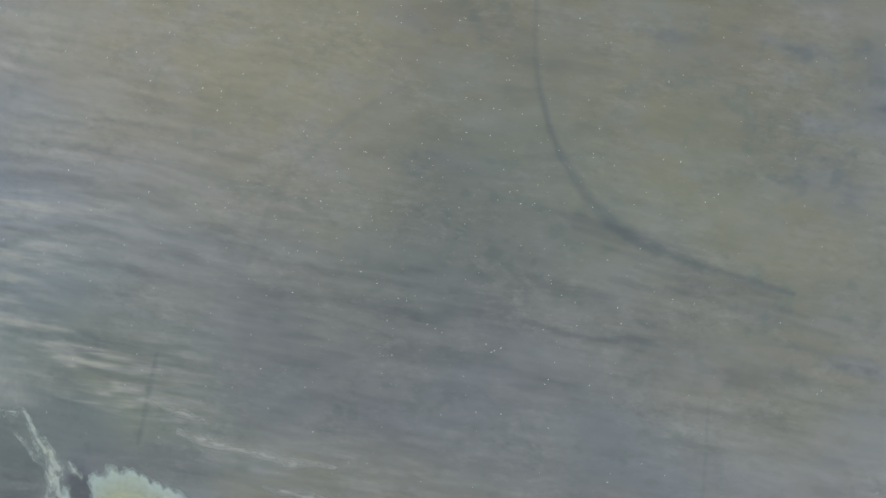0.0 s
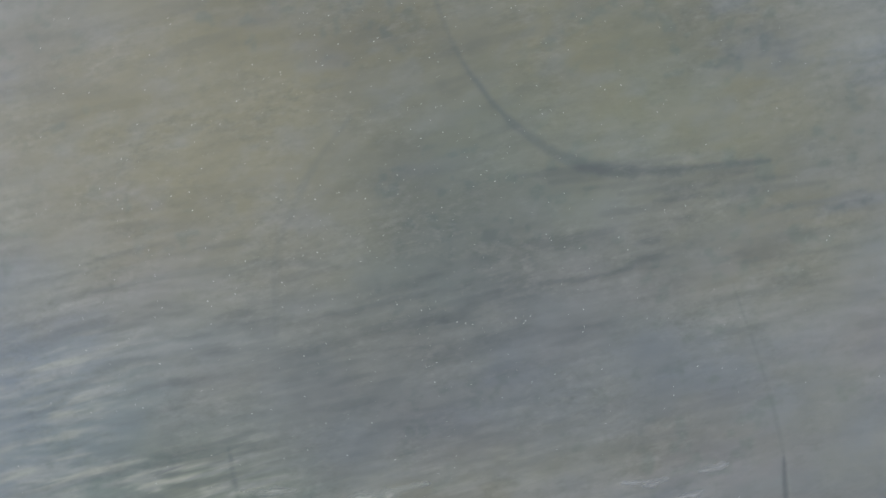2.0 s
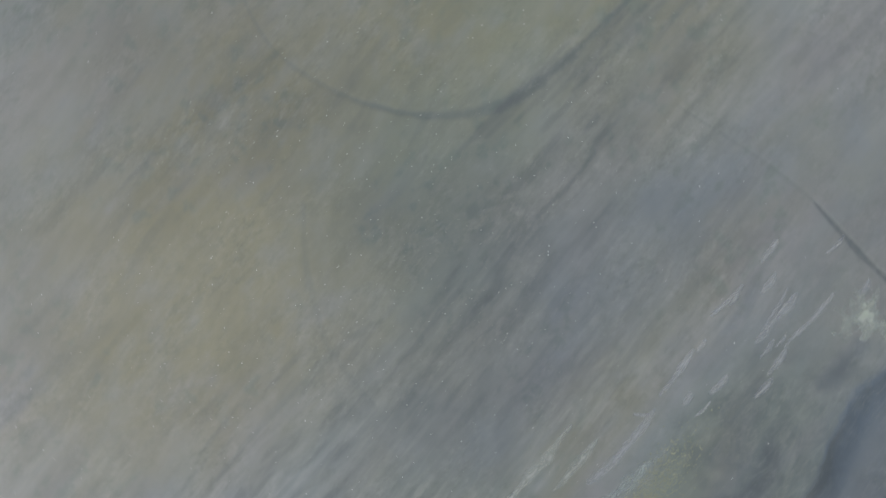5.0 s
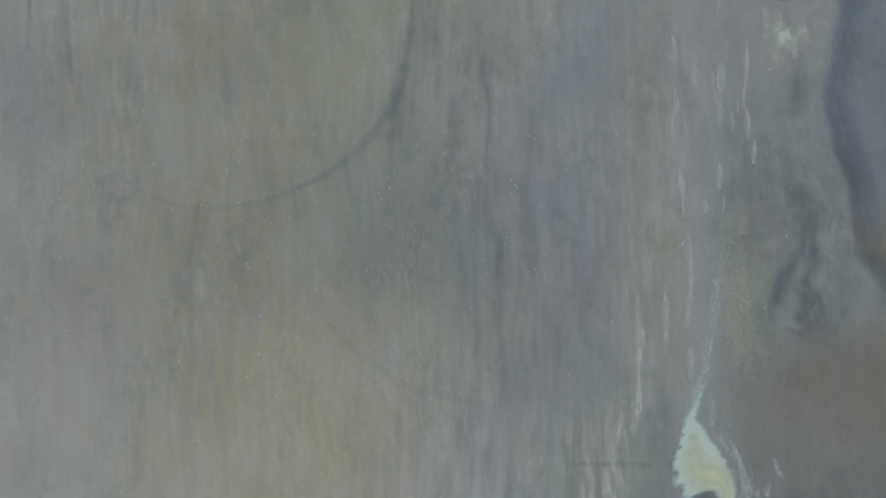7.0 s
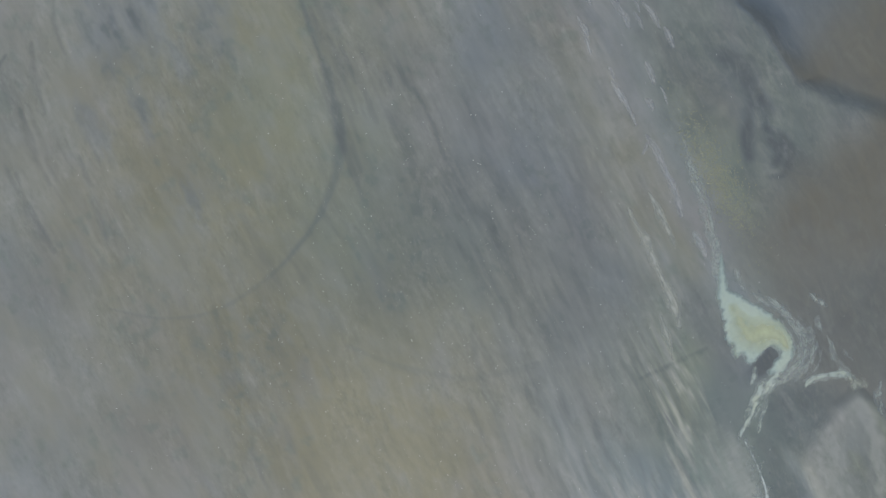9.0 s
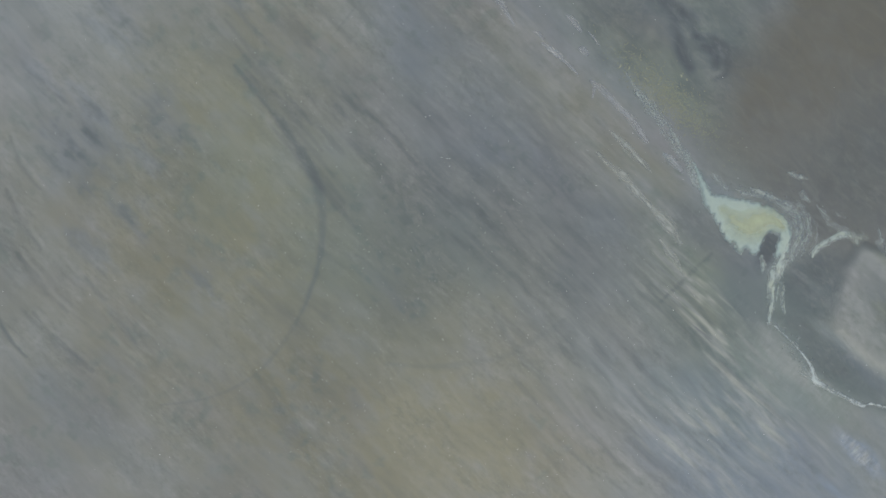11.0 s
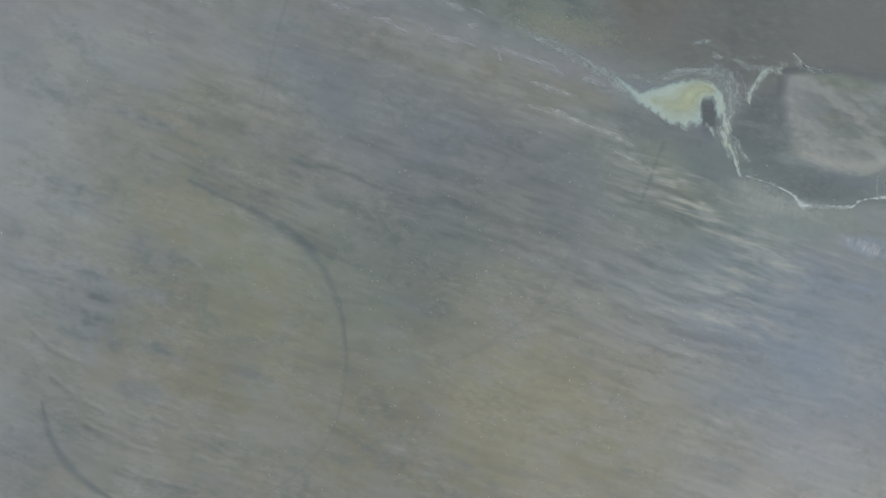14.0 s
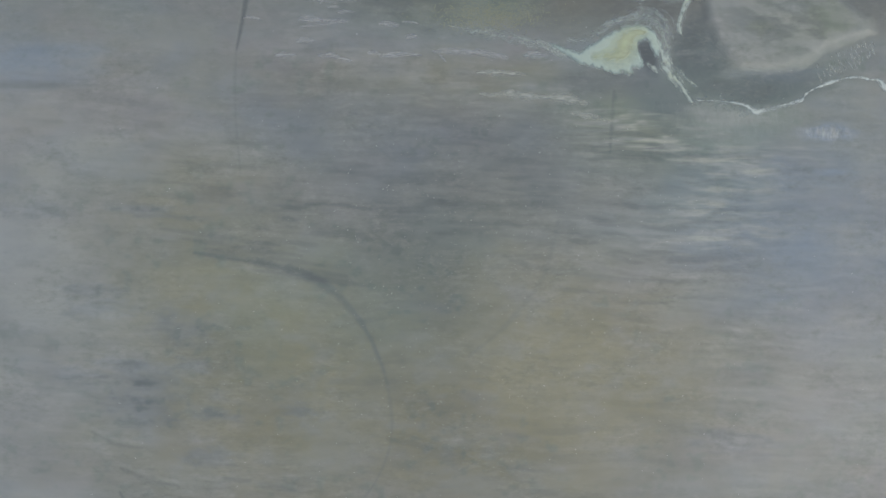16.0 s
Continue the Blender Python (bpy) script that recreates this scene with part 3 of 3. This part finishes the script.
PATCH = [(9.4, 18.2), (10.3, 17.55), (11.3, 17.0), (12.2, 16.4), (13.1, 16.1), (14.5, 15.9), (15.2, 15.55), (16.0, 15.8), (16.5, 15.5), (17.0, 16.1), (17.9, 16.5), (17.5, 17.05), (17.1, 17.75), (17.35, 18.3), (18.0, 18.7), (18.35, 18.4), (18.4, 17.7), (18.95, 17.2), (19.25, 18.0), (18.8, 19.0), (18.1, 19.65), (17.0, 19.8), (15.8, 19.5), (14.8, 19.05), (13.8, 18.4), (13.1, 17.9), (12.0, 17.35), (10.6, 17.72)]


def patch_field(x, y):
    near = outline(x, y, PATCH, 1.5)
    return near / 0.34 + (0.5 + 0.9 * ramp(x, 11.5, 14.5) * (1 - 0.5 * ramp(y, 17, 18.5))) * (2 * fbm(x / 0.36 + 0.5 * y, y / 0.7, 8, 4, 0.65) - 1) + 0.35 * (2 * fbm(x / 1.6, y / 1.6, 9, 2) - 1)


patch = tagged(new("scum_patch"), "pale green and yellow scum patch with a ragged edge on mud", "scum patch")
film = deposit("film", patch_field, (8, 13.5, 21, 21.5), 0.06, 0.03, SCUM, "", "", -0.3, 0.5)
film.parent = patch
CENTRE = [(13.4, 17.0, 0.4), (15.0, 17.0, 0.8), (16.0, 17.2, 1.2), (16.2, 18.4, 0.9), (17.0, 19.0, 0.6), (17.9, 19.2, 0.3)]
core = deposit("yellow_core", lambda x, y: np.minimum(frayed(CENTRE, 0.45, 1.1, 92)(x, y), patch_field(x, y) - 0.2), (11, 14, 20, 22), 0.08, 0.02, CORE, "yellow-green stained core", "", -0.1, 2.2)
core.parent, core.location.z = patch, 0.03
RING = [(14.0, 19.7, 0.12), (15.4, 20.3, 0.35), (16.6, 20.7, 0.42), (17.8, 20.8, 0.5), (18.8, 20.4, 0.62), (19.4, 19.6, 0.62), (19.7, 18.4, 0.5), (19.8, 17.2, 0.36), (20.0, 16.4, 0.34)]
deposit("foam_strand", frayed(RING, 0.6, 0.5, 12, 2.2, 0.16), (12, 14, 23, 23), 0.06, 0.02, WISP, "grey-white foam threads curling round a scum patch", "foam strand", 0.05, 1.2, "foam strands")
VEIL = [(13.6, 19.0, 0.2), (15.2, 20.0, 0.45), (16.8, 20.4, 0.6), (18.2, 20.4, 0.75), (19.2, 19.6, 0.85), (19.7, 18.4, 0.75), (19.8, 17.2, 0.5), (20.1, 16.2, 0.3)]
deposit("foam_strand", frayed(VEIL, 0.7, 0.8, 13, 1.1, 0.3), (12, 14, 23, 23), 0.07, 0.01, HAZY, "thin milky veil of foam round a scum patch", "foam strand", 0.1, 1.6, "foam strands")
TAIL = [(19.0, 18.4, 0.2), (19.3, 17.4, 0.3), (19.6, 16.6, 0.45), (20.1, 15.8, 0.45), (20.5, 15.1, 0.42), (21.0, 14.5, 0.34), (21.5, 13.8, 0.3), (22.0, 13.0, 0.16)]
deposit("foam_strand", frayed(TAIL, 0.5, 0.5, 14, 1.3, 0.22), (17, 11.5, 24, 20), 0.06, 0.03, FOAM, "broken cream foam strand trailing from a scum patch", "foam strand", 0.0, 0.8, "foam strands")
SIDE = [(20.2, 16.2, 0.14), (20.8, 15.8, 0.26), (21.4, 15.2, 0.22), (22.4, 14.5, 0.10)]
deposit("foam_strand", frayed(SIDE, 0.6, 0.4, 16, 1.2, 0.14), (19, 13, 24, 18), 0.06, 0.02, FOAM, "thin side thread of a cream foam strand", "foam strand", 0.1, 1.0, "foam strands")
FLOE = [(18.1, 16.4, 0.1), (18.6, 16.0, 0.22), (19.0, 15.5, 0.1)]
deposit("foam_strand", frayed(FLOE, 0.6, 0.4, 18, 0.8, 0.14), (17, 14.5, 20, 17.5), 0.06, 0.02, FOAM, "small loose foam shred off a scum patch", "foam strand", 0.1, 1.0, "foam strands")
TIDE = [(22.3, 13.1, 0.03), (23.7, 13.15, 0.05), (25.0, 13.05, 0.06), (26.3, 12.85, 0.1), (27.2, 12.45, 0.2), (27.8, 12.1, 0.26), (28.9, 12.4, 0.17), (30.0, 12.7, 0.15), (31.0, 12.95, 0.17), (31.8, 13.25, 0.2), (32.2, 13.8, 0.13), (33.4, 14.45, 0.12), (34.9, 14.95, 0.12), (36.5, 15.2, 0.11), (37.6, 15.0, 0.14), (38.6, 14.9, 0.2), (39.3, 14.1, 0.3), (41.5, 13.4, 0.24)]
deposit("foam_strand", frayed(TIDE, 0.9, 0.3, 22, 1.2, 0.1), (21, 10, 44, 18), 0.06, 0.03, LINE, "thin white foam line edging a dark muddy basin", "foam strand", -0.1, 0.9, "foam strands")
HAZE = [(22.2, 13.1, 0.3), (23.6, 13.1, 0.6), (25.2, 12.8, 0.8), (26.8, 12.2, 0.5)]
deposit("foam_strand", frayed(HAZE, 0.8, 0.35, 24, 0.5, 0.3), (20, 10.5, 29, 15.5), 0.06, 0.02, WISP, "scattered grey foam crumbs before a muddy basin", "foam strand", 0.2, 1.6, "foam strands")
SPUR = [(22.3, 22.5, 0.2), (21.7, 22.0, 0.3), (21.35, 21.4, 0.3), (21.05, 20.4, 0.24), (20.9, 19.6, 0.2), (21.1, 19.0, 0.08)]
deposit("foam_strand", frayed(SPUR, 0.5, 0.5, 32, 0.9, 0.15), (19, 17.5, 25, 25), 0.06, 0.03, FOAM, "short torn foam spur beside the mud mound", "foam strand", 0.0, 0.9, "foam strands")
STAIN = [(22.0, 22.1, 0.3), (22.5, 22.4, 0.6), (23.0, 22.8, 0.3)]
deposit("scum_patch", frayed(STAIN, 0.6, 0.5, 33, 0.3, 0.3), (20.5, 20.5, 24.5, 24.5), 0.06, 0.02, SPURRY, "small yellowish scum stain at the end of a foam spur", "scum patch", 0.0, 1.2)
LIMB = [(18.6, 22.2, 0.14), (19.6, 22.1, 0.24), (20.6, 21.9, 0.3), (21.6, 22.2, 0.26)]
deposit("foam_strand", frayed(LIMB, 0.6, 0.5, 34, 0.9, 0.15), (17, 20.5, 23, 24), 0.06, 0.02, WISP, "torn grey limb of a yellowish scum spur", "foam strand", 0.1, 1.1, "foam strands")

WISPS = [((15.2, 22.5), (16.6, 23.2)), ((23.4, 24.0), (25.6, 22.9)), ((19.9, 22.8), (21.0, 23.1)), ((17.0, 22.3), (18.0, 22.0)), ((0.8, 19.8), (4.0, 19.2)), ((2.4, 19.2), (5.6, 18.8)), ((3.6, 19.5), (6.6, 18.9)), ((4.8, 18.7), (8.0, 18.3)), ((5.8, 19.0), (8.8, 18.3)), ((6.8, 18.3), (9.6, 17.8)), ((11.0, 18.6), (12.8, 18.4)), ((7.2, 17.1), (8.9, 17.0)), ((8.2, 18.5), (10.4, 17.5)), ((8.6, 18.0), (11.2, 17.0)), ((12.6, 18.9), (14.6, 19.5)), ((14.4, 20.0), (16.2, 20.5)), ((24.6, 23.4), (27.2, 23.5))]
for k, (a, b) in enumerate(WISPS):
    line = [(*a, 0.12), ((a[0] + b[0]) / 2, (a[1] + b[1]) / 2 - 0.12, 0.35), (*b, 0.12)]
    deposit("foam_strand", frayed(line, 0.8, 0.5, 300 + 7 * k, 0.9, 0.12), (min(a[0], b[0]) - 1, min(a[1], b[1]) - 1, max(a[0], b[0]) + 1, max(a[1], b[1]) + 1), 0.07, 0.02, WISP, "short torn wisp of grey foam on dark mud", "foam strand", 0.15, 1.2, "foam strands")


def star_field(x, y):
    dx, dy = x + 14.3, y - 24.8
    arms = 0.5 + 0.25 * np.cos(3 * np.arctan2(dy, dx) + 1.0) + 0.15 * np.cos(7 * np.arctan2(dy, dx) + 2.0)
    return 1 - np.hypot(dx, dy) / (0.75 + 1.25 * arms) + 1.8 * (fbm(x / 0.45, y / 0.45, 9) - 0.5)


deposit("scum_patch", star_field, (-17, 22, -12, 28), 0.07, 0.03, STARRY, "small star-shaped pale scum patch beside the furrow", "scum patch", 0.1, 0.8)

# thin pale bars of silt, each lying by itself
BARS = [(-4.9, 17.2, -1.9, 17.15, 0.2), (-0.8, 17.5, 3.2, 17.4, 0.3), (2.6, 17.45, 5.5, 16.95, 0.3), (7.2, 17.1, 9.0, 17.1, 0.3), (-0.4, 17.3, 0.2, 16.6, 0.14), (-9.4, 22, -7.4, 22.1, 0.22), (-11.0, 17.1, -8.2, 16.7, 0.2), (-12.5, 20.2, -8.6, 20.0, 0.17), (-14.3, 22.3, -10.8, 22.0, 0.18), (-17.7, 20.5, -16.1, 20.3, 0.13), (-12.6, 19.6, -10.0, 19.9, 0.12), (-3.6, 20.1, -2.2, 19.9, 0.12), (-16.4, 23.6, -15.2, 23.7, 0.2)]
g = np.random.default_rng(21)
for k in range(14):
    x0, y0, size = g.uniform(-15, -3), g.uniform(15.8, 22.6), g.uniform(0.7, 1.9)
    BARS.append((x0, y0, x0 + size, y0 + g.uniform(-0.15, 0.1), g.uniform(0.13, 0.3)))
for k, (ax, ay, bx, by, w) in enumerate(BARS):
    line = [(ax, ay, w * 0.5), (ax * 0.6 + bx * 0.4, ay * 0.6 + by * 0.4 + 0.08, w), (bx, by, w * 0.6)]
    deposit("silt_bar", frayed(line, 0.4, 0.6, 60 + 3 * k, 0.7, 0.12), (ax - 1, min(ay, by) - 1, bx + 1, max(ay, by) + 1), 0.07, 0.006, SILT, "thin pale grey silt bar lying on dark mud", "silt bar", -0.2, 1.3, "silt bars")
CREAM = [(3.4, 13.7, 9.2, 13.4, 0.36), (8.6, 13.5, 12.8, 12.9, 0.42), (11.4, 12.0, 14.6, 11.3, 0.3), (3.0, 15.6, 7.4, 15.4, 0.26)]
for k, (ax, ay, bx, by, w) in enumerate(CREAM):
    line = [(ax, ay, w * 0.4), (ax * 0.5 + bx * 0.5, ay * 0.5 + by * 0.5 + 0.1, w), (bx, by, w * 0.4)]
    deposit("silt_bar", frayed(line, 0.7, 0.5, 160 + 3 * k, 0.7, 0.12), (ax - 1, min(ay, by) - 1, bx + 1, max(ay, by) + 1), 0.08, 0.006, OCHRE_SILT, "cream-coloured frayed silt bar among mud ripples", "silt bar", -0.1, 1.3, "silt bars")


# ---- small stuff ----
def scatter(name, places, sizes, squash, mat, label, category, heading=None):
    """Many small low humps joined in one mesh."""
    ring = np.array([(math.cos(a), math.sin(a)) for a in np.arange(6) * math.pi / 3])
    px, py = places[:, 0], places[:, 1]
    base = ground_at(px, py)
    verts, faces = [], []
    for (x, y), z, s in zip(places, base, sizes):
        turn = random.random() * 6.28 if heading is None else radians(heading + random.uniform(-9, 9))
        c, n = math.cos(turn), math.sin(turn)
        first = len(verts)
        for u, v in ring * (s * (0.8 + 0.4 * np.random.random((6, 1)))):
            v *= squash
            verts.append((x + c * u - n * v, y + n * u + c * v, z - 0.004))
        verts.append((x, y, z + (0.35 if heading is None else 0.08) * s))
        faces += [(first + k, first + (k + 1) % 6, first + 6) for k in range(6)]
    me = bpy.data.meshes.new(name)
    me.from_pydata(verts, [], faces)
    me.attributes.new("thick", "FLOAT", "POINT").data.foreach_set("value", np.ones(len(verts), np.float32))
    me.materials.append(mat)
    return tagged(new(name, me), label, category, kind="stuff")


def strewn(count, centre, reach, seed):
    g = np.random.default_rng(seed)
    return np.array(centre) + g.normal(size=(count, 2)) * np.array(reach), g


where, g = strewn(900, (2, -3), (15, 11), 7)
scatter("foam_flecks", where, 0.025 + 0.035 * g.random(len(where)) ** 2, 0.5, FLECK, "tiny white foam flecks strewn over wet mud", "foam flecks")
where, g = strewn(1900, (4.4, 20.6), (2.4, 0.7), 8)
scatter("weed_tufts", where, 0.03 + 0.07 * g.random(len(where)), 0.6, WEED, "yellow-green weed tufts on silted mud", "weed")
g = np.random.default_rng(31)
where = np.stack([g.uniform(33.0, 38.2, 260), g.uniform(14.9, 18.3, 260)], 1)
where = where[np.abs(where[:, 1] - (0.42 * (where[:, 0] - 33) + 15.6)) < 0.95]
scatter("ripples", where, 0.12 + 0.2 * g.random(len(where)), 0.2, RIPPLE, "short pale wind ripples beside a foam line", "ripples", -66)
